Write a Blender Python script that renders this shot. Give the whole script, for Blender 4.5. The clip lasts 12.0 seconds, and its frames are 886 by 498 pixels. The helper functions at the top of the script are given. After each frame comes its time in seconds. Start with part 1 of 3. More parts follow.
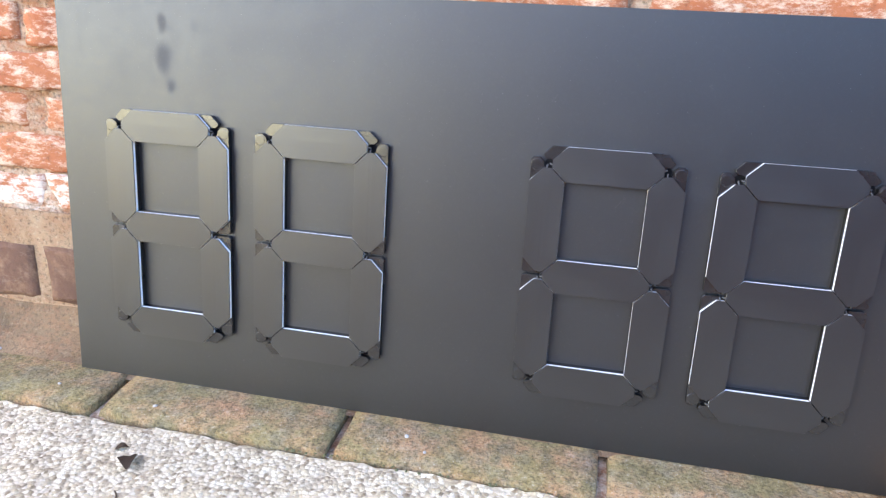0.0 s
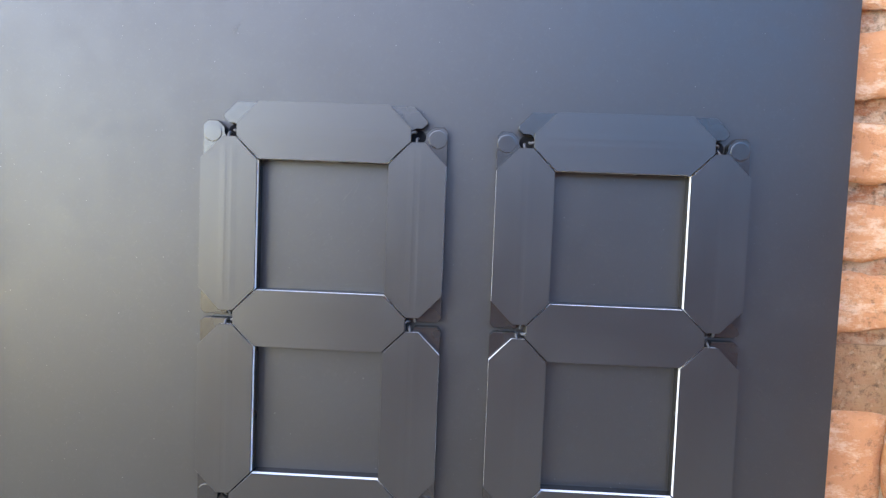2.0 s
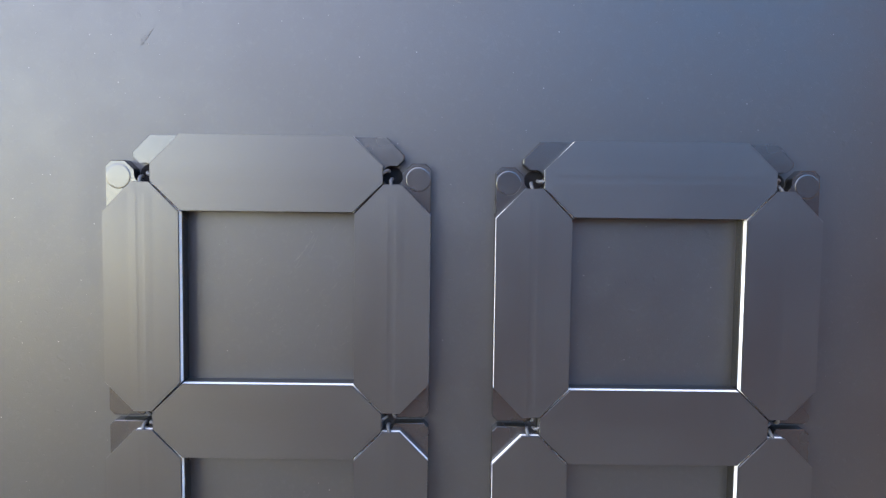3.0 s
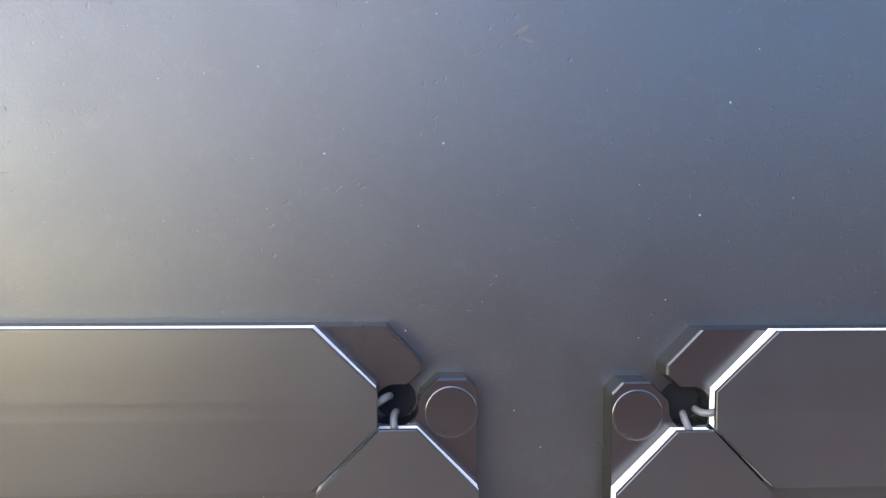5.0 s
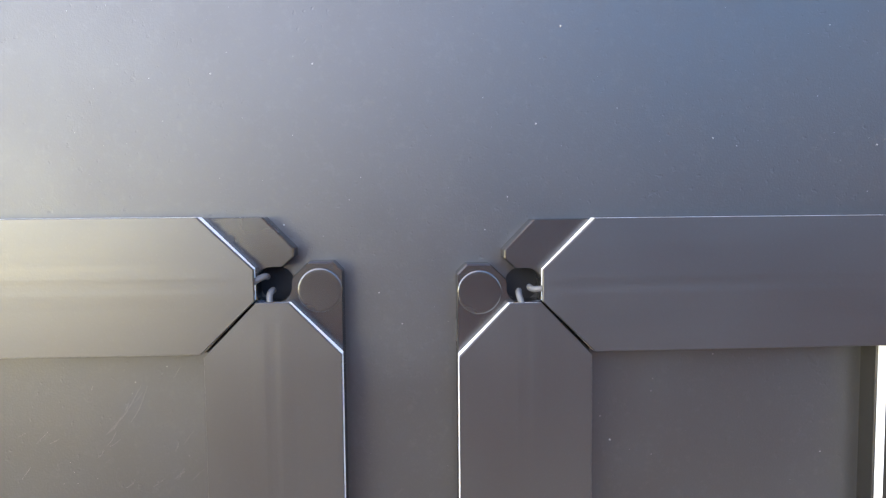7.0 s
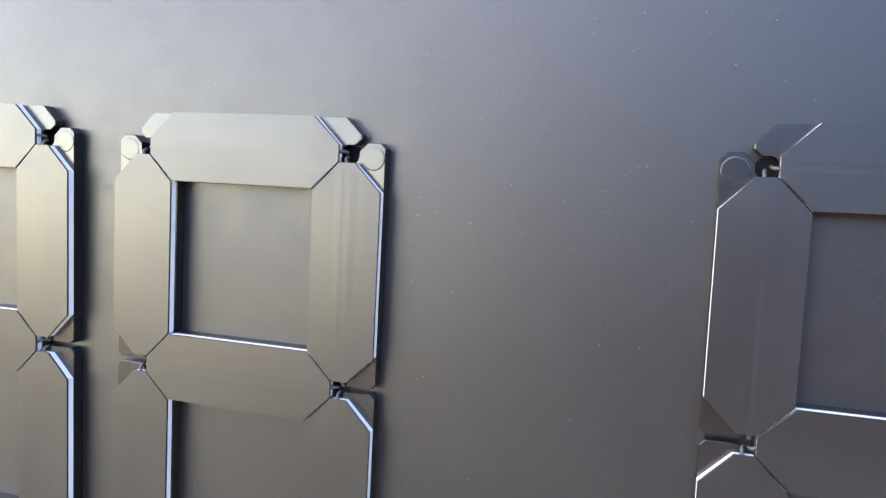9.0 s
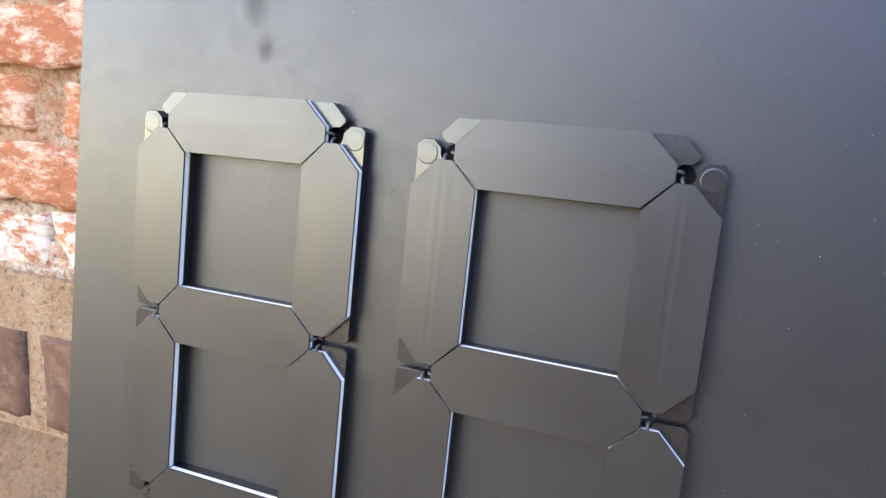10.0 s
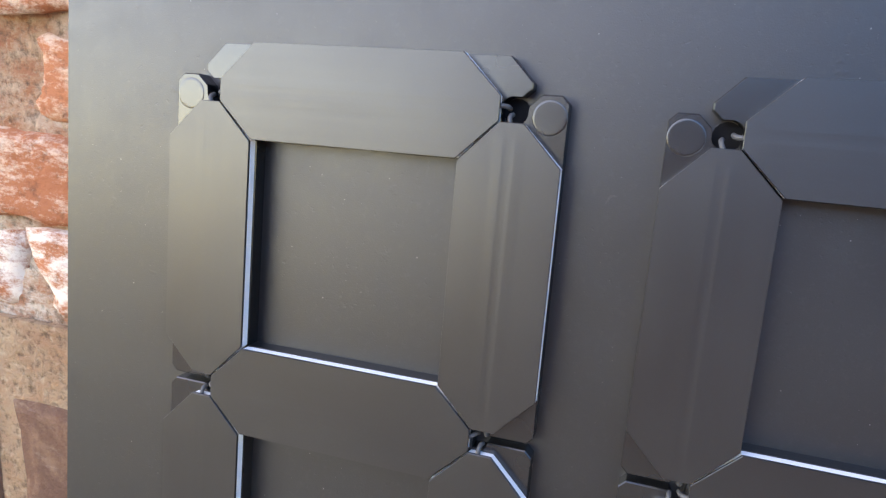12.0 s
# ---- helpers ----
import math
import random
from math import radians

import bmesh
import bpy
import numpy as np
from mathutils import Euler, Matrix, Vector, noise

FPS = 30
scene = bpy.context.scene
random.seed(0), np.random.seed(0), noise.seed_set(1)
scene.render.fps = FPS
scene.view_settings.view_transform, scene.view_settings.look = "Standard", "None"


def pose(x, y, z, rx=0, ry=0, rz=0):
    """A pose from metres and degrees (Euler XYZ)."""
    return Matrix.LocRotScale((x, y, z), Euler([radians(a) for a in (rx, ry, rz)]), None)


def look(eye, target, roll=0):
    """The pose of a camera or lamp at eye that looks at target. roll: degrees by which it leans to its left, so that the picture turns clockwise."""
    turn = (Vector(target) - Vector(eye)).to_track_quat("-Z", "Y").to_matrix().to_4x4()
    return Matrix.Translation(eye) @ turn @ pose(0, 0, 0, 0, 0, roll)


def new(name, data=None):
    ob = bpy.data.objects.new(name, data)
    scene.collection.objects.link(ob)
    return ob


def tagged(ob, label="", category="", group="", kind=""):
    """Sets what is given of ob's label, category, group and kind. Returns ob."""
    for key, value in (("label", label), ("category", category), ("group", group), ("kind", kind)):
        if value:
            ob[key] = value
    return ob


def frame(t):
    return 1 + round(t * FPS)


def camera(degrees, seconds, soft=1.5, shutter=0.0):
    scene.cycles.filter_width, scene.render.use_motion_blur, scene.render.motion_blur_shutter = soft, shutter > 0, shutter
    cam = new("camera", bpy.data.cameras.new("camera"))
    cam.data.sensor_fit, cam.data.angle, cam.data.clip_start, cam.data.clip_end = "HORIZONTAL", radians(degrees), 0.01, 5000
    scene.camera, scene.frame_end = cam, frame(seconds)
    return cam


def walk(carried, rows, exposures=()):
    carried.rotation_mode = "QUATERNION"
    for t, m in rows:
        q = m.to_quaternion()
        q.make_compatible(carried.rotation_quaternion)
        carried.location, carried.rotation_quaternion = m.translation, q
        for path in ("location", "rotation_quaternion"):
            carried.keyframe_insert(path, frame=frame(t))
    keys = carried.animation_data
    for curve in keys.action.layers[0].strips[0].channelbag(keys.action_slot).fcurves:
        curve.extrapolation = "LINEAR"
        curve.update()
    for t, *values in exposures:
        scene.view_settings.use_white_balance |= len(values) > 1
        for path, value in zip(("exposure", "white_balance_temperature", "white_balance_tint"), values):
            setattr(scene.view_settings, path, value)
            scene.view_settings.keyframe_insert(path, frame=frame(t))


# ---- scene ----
# The board frame: u to the right, v up, 0 on the faces of the digits; the board stands on the ledge and leans back on the wall.
LEAN = 6.0
BOARD = pose(0, 0, 0, -LEAN) @ pose(0, 0, 0.181)

cam = camera(65.58, 12.0, soft=1.3)
# seconds, place in the board frame, yaw, pitch, roll
PATH = [
    (0.0, 0.4227, -0.6371, 0.1798, 11.09, -14.40, 3.61),
    (0.5, 0.3950, -0.6497, 0.1441, 10.40, -12.73, 3.71),
    (0.7, 0.3874, -0.6453, 0.1259, 9.58, -11.13, 2.47),
    (1.0, 0.4705, -0.5781, 0.1201, 5.28, -12.28, 0.48),
    (1.3, 0.5015, -0.5401, 0.1045, 3.94, -11.60, 1.03),
    (1.5, 0.5365, -0.4901, 0.0733, 5.80, -6.87, 1.76),
    (1.7, 0.5383, -0.4494, 0.0880, 5.26, -7.20, 1.09),
    (2.0, 0.5303, -0.3843, 0.0643, 2.39, -3.28, 2.46),
    (2.5, 0.5255, -0.3167, 0.0724, -0.25, -2.30, 1.25),
    (2.7, 0.5236, -0.3059, 0.0788, -0.32, -2.69, 0.91),
    (4.3, 0.4771, -0.2038, 0.1342, 0.25, -5.07, 1.46),
    (4.5, 0.4722, -0.1829, 0.1256, -0.70, -0.87, 1.12),
    (5.0, 0.4985, -0.1341, 0.1427, -3.38, -2.47, 0.53),
    (5.5, 0.5308, -0.1237, 0.1370, -4.16, -4.95, 0.79),
    (6.0, 0.5367, -0.1318, 0.1312, -4.25, -3.77, 0.35),
    (6.5, 0.5368, -0.1406, 0.1278, -4.13, -3.39, 0.09),
    (6.7, 0.5365, -0.1457, 0.1265, -4.06, -3.76, -0.19),
    (8.3, 0.4316, -0.2619, 0.1045, 9.83, -3.32, 2.38),
    (8.5, 0.4121, -0.2656, 0.0982, 11.45, -3.34, 2.57),
    (9.0, 0.3470, -0.2801, 0.0898, 15.94, -4.88, 2.80),
    (9.5, 0.2930, -0.2912, 0.0930, 19.07, -5.42, 4.68),
    (10.0, 0.2300, -0.3021, 0.0977, 20.37, -6.94, 5.79),
    (10.2, 0.1971, -0.2964, 0.0990, 22.66, -8.10, 5.21),
    (10.5, 0.1602, -0.2747, 0.1059, 20.69, -9.43, 5.42),
    (10.7, 0.1526, -0.2606, 0.1020, 20.22, -9.50, 4.44),
    (11.0, 0.1541, -0.2579, 0.1076, 20.60, -10.35, 6.22),
    (11.3, 0.1521, -0.2525, 0.1025, 20.01, -9.10, 6.79),
    (11.5, 0.1405, -0.2384, 0.1027, 19.47, -9.71, 5.30),
    (11.7, 0.1198, -0.2297, 0.0962, 19.44, -8.88, 4.31),
    (12.0, 0.0986, -0.2064, 0.0954, 17.06, -8.81, 4.99),
]


def stand(x, y, z, yaw, pitch, roll):
    return BOARD @ pose(x, y, z, 90 + pitch, 0, yaw) @ pose(0, 0, 0, 0, 0, roll)


walk(cam, [(row[0], stand(*row[1:])) for row in PATH], exposures=[
    (0.0, 3.22, 9600, 14), (1.5, 3.27, 9600, 14), (2.5, 3.32, 9600, 14), (4.5, 3.53, 10800, 14), (6.5, 3.82, 11300, 14),
    (8.5, 3.42, 10500, 16), (9.5, 3.22, 10500, 16), (10.5, 3.07, 10500, 17), (12.0, 2.88, 10400, 16)])


# ---- light ----
SUN_AZ, SUN_EL = 224.0, 34.0
world = bpy.data.worlds.new("sky")
scene.world = world
world.use_nodes = True
wn = world.node_tree.nodes
sky = wn.new("ShaderNodeTexSky")
sky.sky_type = "NISHITA"
sky.sun_disc = False
sky.sun_elevation, sky.sun_rotation = radians(SUN_EL), radians(SUN_AZ)
sky.air_density, sky.dust_density, sky.ozone_density = 1.0, 0.05, 2.5
wn["Background"].inputs["Strength"].default_value = 0.15
tint = wn.new("ShaderNodeHueSaturation")
tint.inputs["Saturation"].default_value = 1.36
tint.inputs["Hue"].default_value = 0.512
world.node_tree.links.new(sky.outputs["Color"], tint.inputs["Color"])
world.node_tree.links.new(tint.outputs["Color"], wn["Background"].inputs["Color"])

sun_data = bpy.data.lights.new("sun", "SUN")
sun_data.energy, sun_data.angle, sun_data.color = 0.47, radians(85), (1.0, 0.93, 0.82)
sun = new("sun", sun_data)
az, el = radians(SUN_AZ), radians(SUN_EL)
sun.matrix_world = look((0, 0, 3), Vector((0, 0, 3)) - Vector((math.sin(az) * math.cos(el), math.cos(az) * math.cos(el), math.sin(el))))


# ---- materials ----
class Mat:
    """A short way to write node materials."""

    def __init__(self, name):
        self.m = bpy.data.materials.new(name)
        self.m.use_nodes = True
        self.t = self.m.node_tree
        self.b = self.t.nodes["Principled BSDF"]
        self.co = self.t.nodes.new("ShaderNodeTexCoord").outputs["Object"]

    def node(self, kind, **sets):
        n = self.t.nodes.new(kind)
        for k, v in sets.items():
            if k in n.inputs:
                n.inputs[k].default_value = v
        return n

    def link(self, a, b):
        self.t.links.new(a, b)

    def world_co(self):
        g = self.node("ShaderNodeNewGeometry")
        self.co = g.outputs["Position"]
        return self

    def noise(self, scale, detail=5.0, rough=0.6, stretch=None, shift=None):
        n = self.node("ShaderNodeTexNoise", Scale=scale, Detail=detail, Roughness=rough)
        co = self.co
        if stretch or shift is not None:
            mp = self.node("ShaderNodeMapping")
            if stretch:
                mp.inputs["Scale"].default_value = stretch
            if shift is not None:
                comb = self.node("ShaderNodeCombineXYZ")
                mul = self.node("ShaderNodeMath")
                mul.operation = "MULTIPLY"
                mul.inputs[1].default_value = 37.0
                self.link(shift, mul.inputs[0])
                self.link(mul.outputs[0], comb.inputs["X"])
                self.link(mul.outputs[0], comb.inputs["Z"])
                self.link(comb.outputs[0], mp.inputs["Location"])
            self.link(co, mp.inputs["Vector"])
            co = mp.outputs["Vector"]
        self.link(co, n.inputs["Vector"])
        return n.outputs["Fac"]

    def ramp(self, fac, *stops):
        r = self.node("ShaderNodeValToRGB")
        els = r.color_ramp.elements
        while len(els) < len(stops):
            els.new(0.5)
        for e, (p, c) in zip(els, stops):
            e.position = p
            e.color = (*c, 1) if isinstance(c, tuple) else (c, c, c, 1)
        self.link(fac, r.inputs["Fac"])
        return r.outputs["Color"]

    def mix(self, fac, a, b, how="MIX"):
        n = self.node("ShaderNodeMix")
        n.data_type, n.blend_type = "RGBA", how
        for sock, v in ((n.inputs[0], fac), (n.inputs[6], a), (n.inputs[7], b)):
            if isinstance(v, (int, float)):
                sock.default_value = v if sock.type == "VALUE" else (v, v, v, 1)
            elif isinstance(v, tuple):
                sock.default_value = (*v, 1)
            else:
                self.link(v, sock)
        return n.outputs[2]

    def bump(self, height, strength, distance, below=None):
        n = self.node("ShaderNodeBump", Strength=strength, Distance=distance)
        self.link(height, n.inputs["Height"])
        if below:
            self.link(below, n.inputs["Normal"])
        return n.outputs["Normal"]

    def set(self, color=None, rough=None, normal=None, metal=None, spec=None):
        for key, v in (("Base Color", color), ("Roughness", rough), ("Normal", normal), ("Metallic", metal), ("Specular IOR Level", spec)):
            if v is None:
                continue
            sock = self.b.inputs[key]
            if isinstance(v, tuple):
                sock.default_value = (*v, 1)
            elif isinstance(v, (int, float)):
                sock.default_value = v
            else:
                self.link(v, sock)
        return self.m


def make_board_paint():
    m = Mat("black_board_paint")
    big, fine, grit = m.noise(9, 4), m.noise(1700, 3, 0.65), m.noise(260, 2, 0.5)
    pits = m.ramp(m.noise(620, 2, 0.4), (0.23, 1.0), (0.30, 0.0))
    smear = m.ramp(m.noise(13, 5, 0.62), (0.48, 0.0), (0.74, 1.0))
    haze = m.noise(5.5, 4, 0.6)
    col = m.mix(big, (0.006, 0.006, 0.006), (0.011, 0.011, 0.0105))
    col = m.mix(m.ramp(fine, (0.58, 0.0), (0.72, 0.30)), col, (0.040, 0.038, 0.035))
    col = m.mix(m.ramp(m.noise(420, 4, 0.7), (0.55, 0.0), (0.72, 0.28)), col, (0.034, 0.033, 0.030))
    rough = m.mix(smear, m.mix(m.ramp(haze, (0.3, 0.0), (0.7, 1.0)), m.ramp(grit, (0.3, 0.375), (0.7, 0.395)), m.ramp(grit, (0.3, 0.40), (0.7, 0.42))), 0.45)
    rough = m.mix(m.ramp(m.noise(75, 5, 0.7), (0.42, 0.0), (0.72, 0.75)), rough, 0.48)
    blur = m.noise(90, 4, 0.6)
    for u, v, ru, rv in ((-0.005, 0.210, 0.006, 0.010), (-0.0045, 0.1765, 0.010, 0.016), (0.0035, 0.1490, 0.005, 0.008)):
        rel = m.node("ShaderNodeMapping")
        rel.vector_type = "TEXTURE"
        rel.inputs["Location"].default_value = (u, 0.0106, v)
        rel.inputs["Scale"].default_value = (ru, 1.0, rv)
        m.link(m.co, rel.inputs["Vector"])
        far = m.node("ShaderNodeVectorMath")
        far.operation = "LENGTH"
        m.link(rel.outputs[0], far.inputs[0])
        add = m.node("ShaderNodeMath")
        add.operation = "ADD"
        m.link(far.outputs["Value"], add.inputs[0])
        m.link(blur, add.inputs[1])
        fade = m.node("ShaderNodeMapRange")
        for sock, value in zip(fade.inputs[1:5], (0.9, 1.7, 0.9, 0.0)):
            sock.default_value = value
        m.link(add.outputs[0], fade.inputs[0])
        rough = m.mix(fade.outputs[0], rough, 0.62)
    return m.set(col, rough, m.bump(fine, 0.15, 0.0003, m.bump(pits, 0.14, -0.0004, m.bump(m.ramp(m.noise(130, 3, 0.5), (0.70, 0.0), (0.76, 1.0)), 0.12, 0.0004))), spec=0.8)


def make_plastic(name, rough, streaky, spec):
    m = Mat(name)
    lines, fine, big = m.noise(1, 2, 0.5, (60, 2500, 60)), m.noise(1700, 3, 0.65), m.noise(20, 3)
    col = m.mix(big, (0.006, 0.006, 0.006), (0.010, 0.010, 0.0095))
    col = m.mix(m.ramp(fine, (0.60, 0.0), (0.74, 0.3)), col, (0.036, 0.034, 0.032))
    streak = m.noise(1, 3, 0.6, (5, 5, 330))
    return m.set(col, m.mix(streaky, m.ramp(big, (0.3, rough - 0.04), (0.7, rough + 0.05)), m.ramp(streak, (0.3, rough - 0.11), (0.7, rough + 0.11))), m.bump(fine, 0.07, 0.0003, m.bump(lines, 0.05, 0.0003)), spec=spec)


def make_brick(name, a, b, c, white, moss=0.0, rust=0.0):
    m = Mat(name)
    rnd = m.node("ShaderNodeObjectInfo").outputs["Random"]
    body = m.ramp(rnd, (0.0, a), (0.5, b), (1.0, c))
    body = m.mix(m.ramp(m.noise(14, 6, 0.65, shift=rnd), (0.35, 0.0), (0.7, 1.0)), body, c)
    pits = m.noise(190, 5, 0.7, shift=rnd)
    body = m.mix(m.ramp(pits, (0.3, 0.5), (0.45, 0.0)), body, (0.10, 0.055, 0.035))
    salt = m.noise(46, 9, 0.80, (1, 1, 2.2), rnd)
    col = m.mix(m.ramp(salt, (0.56 - 0.16 * white, 0.0), (0.66 - 0.12 * white, 0.9 * min(1.0, white * 1.4))), body, (0.90, 0.80, 0.67) if white > 0.8 else (0.87, 0.70, 0.52))
    if moss:
        col = m.mix(m.ramp(m.noise(17, 7, 0.72, shift=rnd), (0.34, 0.0), (0.56, moss)), col, (0.22, 0.20, 0.082))
        col = m.mix(m.ramp(m.noise(31, 7, 0.74, shift=rnd), (0.48, 0.0), (0.62, 0.55)), col, (0.27, 0.23, 0.155))
        col = m.mix(m.ramp(m.noise(70, 6, 0.75), (0.40, 0.55), (0.52, 0.0)), col, (0.11, 0.085, 0.045))
    if moss:
        dirt = m.noise(330, 4, 0.7)
        col = m.mix(m.ramp(dirt, (0.38, 0.7), (0.50, 0.0)), col, (0.075, 0.06, 0.038))
        col = m.mix(m.ramp(dirt, (0.60, 0.0), (0.70, 0.6)), col, (0.50, 0.45, 0.36))
    if rust:
        col = m.mix(m.ramp(m.noise(46, 8, 0.78, shift=rnd), (0.47, 0.0), (0.62, rust)), col, (0.40, 0.235, 0.14))
    return m.set(col, 0.92, m.bump(pits, 0.6, 0.004, m.bump(salt, 0.5, 0.006)), spec=0.2)


def make_mortar(name, dark, pale, dust=0.75, grain=0.6):
    m = Mat(name).world_co()
    g, big = m.noise(240, 6, 0.7), m.noise(11, 5, 0.6)
    col = m.mix(m.ramp(big, (0.35, 0.0), (0.65, 1.0)), dark, pale)
    col = m.mix(m.ramp(m.noise(44, 9, 0.78, (1, 1, 2.0)), (0.40, dust), (0.56, 0.0)), col, (0.47, 0.19, 0.095))
    col = m.mix(m.ramp(g, (0.34, 0.75), (0.50, 0.0)), col, (0.13, 0.085, 0.055))
    col = m.mix(m.ramp(m.noise(150, 5, 0.7), (0.56, 0.0), (0.68, grain)), col, (0.68, 0.50, 0.33))
    return m.set(col, 0.95, m.bump(g, 0.9, 0.007), spec=0.2)


def make_concrete():
    m = Mat("exposed_aggregate_concrete").world_co()
    v = m.node("ShaderNodeTexVoronoi", Scale=230.0, Randomness=1.0)
    m.link(m.co, v.inputs["Vector"])
    stones = m.mix(0.55, v.outputs["Color"], 0.5, "MIX")
    bw = m.node("ShaderNodeRGBToBW")
    m.link(stones, bw.inputs[0])
    tone = m.ramp(bw.outputs[0], (0.34, (0.28, 0.20, 0.115)), (0.47, (0.60, 0.47, 0.285)), (0.60, (0.78, 0.66, 0.46)))
    gap = m.ramp(v.outputs["Distance"], (0.35, 0.0), (0.75, 1.0))
    big = m.noise(6, 5)
    col = m.mix(m.mix(gap, 0.0, 0.5), tone, (0.38, 0.30, 0.21))
    col = m.mix(m.ramp(big, (0.4, 0.0), (0.7, 0.35)), col, (0.46, 0.37, 0.27))
    height = m.mix(1.0, m.ramp(v.outputs["Distance"], (0.0, 1.0), (0.8, 0.0)), m.noise(420, 4), "MULTIPLY")
    return m.set(col, 0.9, m.bump(height, 0.75, 0.003), spec=0.25)


def make_plain(name, a, b, rough, scale, strength=0.2, dist=0.001, metal=0.0, spec=0.5):
    m = Mat(name)
    n = m.noise(scale, 5)
    return m.set(m.mix(n, a, b), rough, m.bump(n, strength, dist), metal, spec)


M_BOARD = make_board_paint()
M_PLASTIC = make_plastic("black_printed_plastic", 0.37, 0.22, 0.9)
M_GLOSS = make_plastic("smooth_black_plastic", 0.25, 0.0, 0.85)
M_WHITE = make_plain("white_printed_plastic", (0.84, 0.84, 0.83), (0.89, 0.89, 0.88), 0.35, 400, 0.1, 0.0003)
M_WIRE = make_plain("grey_wire_sleeve", (0.045, 0.045, 0.045), (0.08, 0.08, 0.078), 0.55, 600, 0.1, 0.0002)
M_RED = make_brick("weathered_red_brick", (0.46, 0.14, 0.062), (0.40, 0.115, 0.052), (0.50, 0.18, 0.085), 0.50)
M_SALT = make_brick("salt_whitened_brick", (0.48, 0.16, 0.075), (0.44, 0.14, 0.065), (0.52, 0.20, 0.10), 0.9)
M_BROWN = make_brick("brown_plinth_brick", (0.115, 0.064, 0.046), (0.135, 0.072, 0.050), (0.21, 0.105, 0.066), 0.10, rust=0.4)
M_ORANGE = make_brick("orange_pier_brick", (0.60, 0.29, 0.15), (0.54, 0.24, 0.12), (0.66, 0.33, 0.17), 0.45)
M_LEDGE = make_brick("mossy_ledge_brick", (0.44, 0.27, 0.15), (0.36, 0.24, 0.14), (0.50, 0.25, 0.125), 0.2, 0.75)
M_MORTAR = make_mortar("lime_mortar", (0.56, 0.33, 0.19), (0.82, 0.72, 0.58), 0.95)
M_PIER_MORTAR = make_mortar("pale_pier_mortar", (0.64, 0.47, 0.30), (0.82, 0.69, 0.50), 0.5)
M_RENDER = make_mortar("coarse_plinth_mortar", (0.42, 0.235, 0.13), (0.58, 0.40, 0.25), 0.35)
M_FILLET = make_mortar("dirty_fillet_mortar", (0.13, 0.09, 0.055), (0.36, 0.23, 0.13), 0.3, 0.25)
M_CONCRETE = make_concrete()
M_LEAF = make_plain("dry_leaf", (0.06, 0.035, 0.02), (0.12, 0.07, 0.04), 0.8, 200)
M_PEBBLE = make_plain("pale_pebble", (0.36, 0.34, 0.30), (0.50, 0.47, 0.42), 0.8, 300)
M_MOSS = make_plain("green_moss", (0.085, 0.085, 0.035), (0.17, 0.155, 0.07), 0.95, 400)
# near black: the shade down in the wire holes, put into the colour
M_HOLE_SHADE = make_plain("painted_hole_shade", (0.005, 0.005, 0.006), (0.009, 0.009, 0.010), 0.8, 300, spec=0.2)
M_SCRATCH = make_plain("pale_scratch", (0.035, 0.035, 0.033), (0.085, 0.08, 0.075), 0.7, 900)
M_DUST = make_plain("pale_dust", (0.12, 0.118, 0.11), (0.26, 0.255, 0.24), 0.8, 900)
M_PAVING = make_plain("red_paving", (0.21, 0.048, 0.027), (0.29, 0.074, 0.042), 0.9, 9, 0.3, 0.01)


# ---- builders ----
def mesh(bm, name, material):
    me = bpy.data.meshes.new(name)
    bmesh.ops.recalc_face_normals(bm, faces=bm.faces)
    bm.to_mesh(me)
    bm.free()
    for mm in material if isinstance(material, (list, tuple)) else (material,):
        me.materials.append(mm)
    return me


def part(name, bm, material, parent, label=""):
    me = bm if isinstance(bm, bpy.types.Mesh) else mesh(bm, name, material)
    ob = new(name, me)
    ob.parent = parent
    return tagged(ob, label)


def prism(pts, y0, y1, bevel=0.0, bm=None):
    """An outline in u, v stood up from depth y0 (front) to y1 (back), with the front edge chamfered."""
    bm = bm or bmesh.new()
    n = len(pts)
    back = [bm.verts.new((u, y1, v)) for u, v in pts]
    if bevel:
        c = Vector((sum(p[0] for p in pts) / n, sum(p[1] for p in pts) / n))
        mid = [bm.verts.new((u, y0 + bevel, v)) for u, v in pts]
        ins = []
        for i, p in enumerate(pts):
            d = c - Vector(p)
            ins.append(bm.verts.new((p[0] + d.x / d.length * bevel, y0, p[1] + d.y / d.length * bevel)))
        rings = [back, mid, ins]
    else:
        rings = [back, [bm.verts.new((u, y0, v)) for u, v in pts]]
    for a, b in zip(rings, rings[1:]):
        for i in range(n):
            bm.faces.new((a[i], a[(i + 1) % n], b[(i + 1) % n], b[i]))
    bm.faces.new(rings[-1])
    bm.faces.new(back)
    return bm


def box(x0, x1, y0, y1, z0, z1, bm=None):
    bm = bm or bmesh.new()
    v = [bm.verts.new((x, y, z)) for z in (z0, z1) for y in (y0, y1) for x in (x0, x1)]
    for f in ((0, 1, 3, 2), (4, 6, 7, 5), (0, 4, 5, 1), (2, 3, 7, 6), (0, 2, 6, 4), (1, 5, 7, 3)):
        bm.faces.new([v[i] for i in f])
    return bm


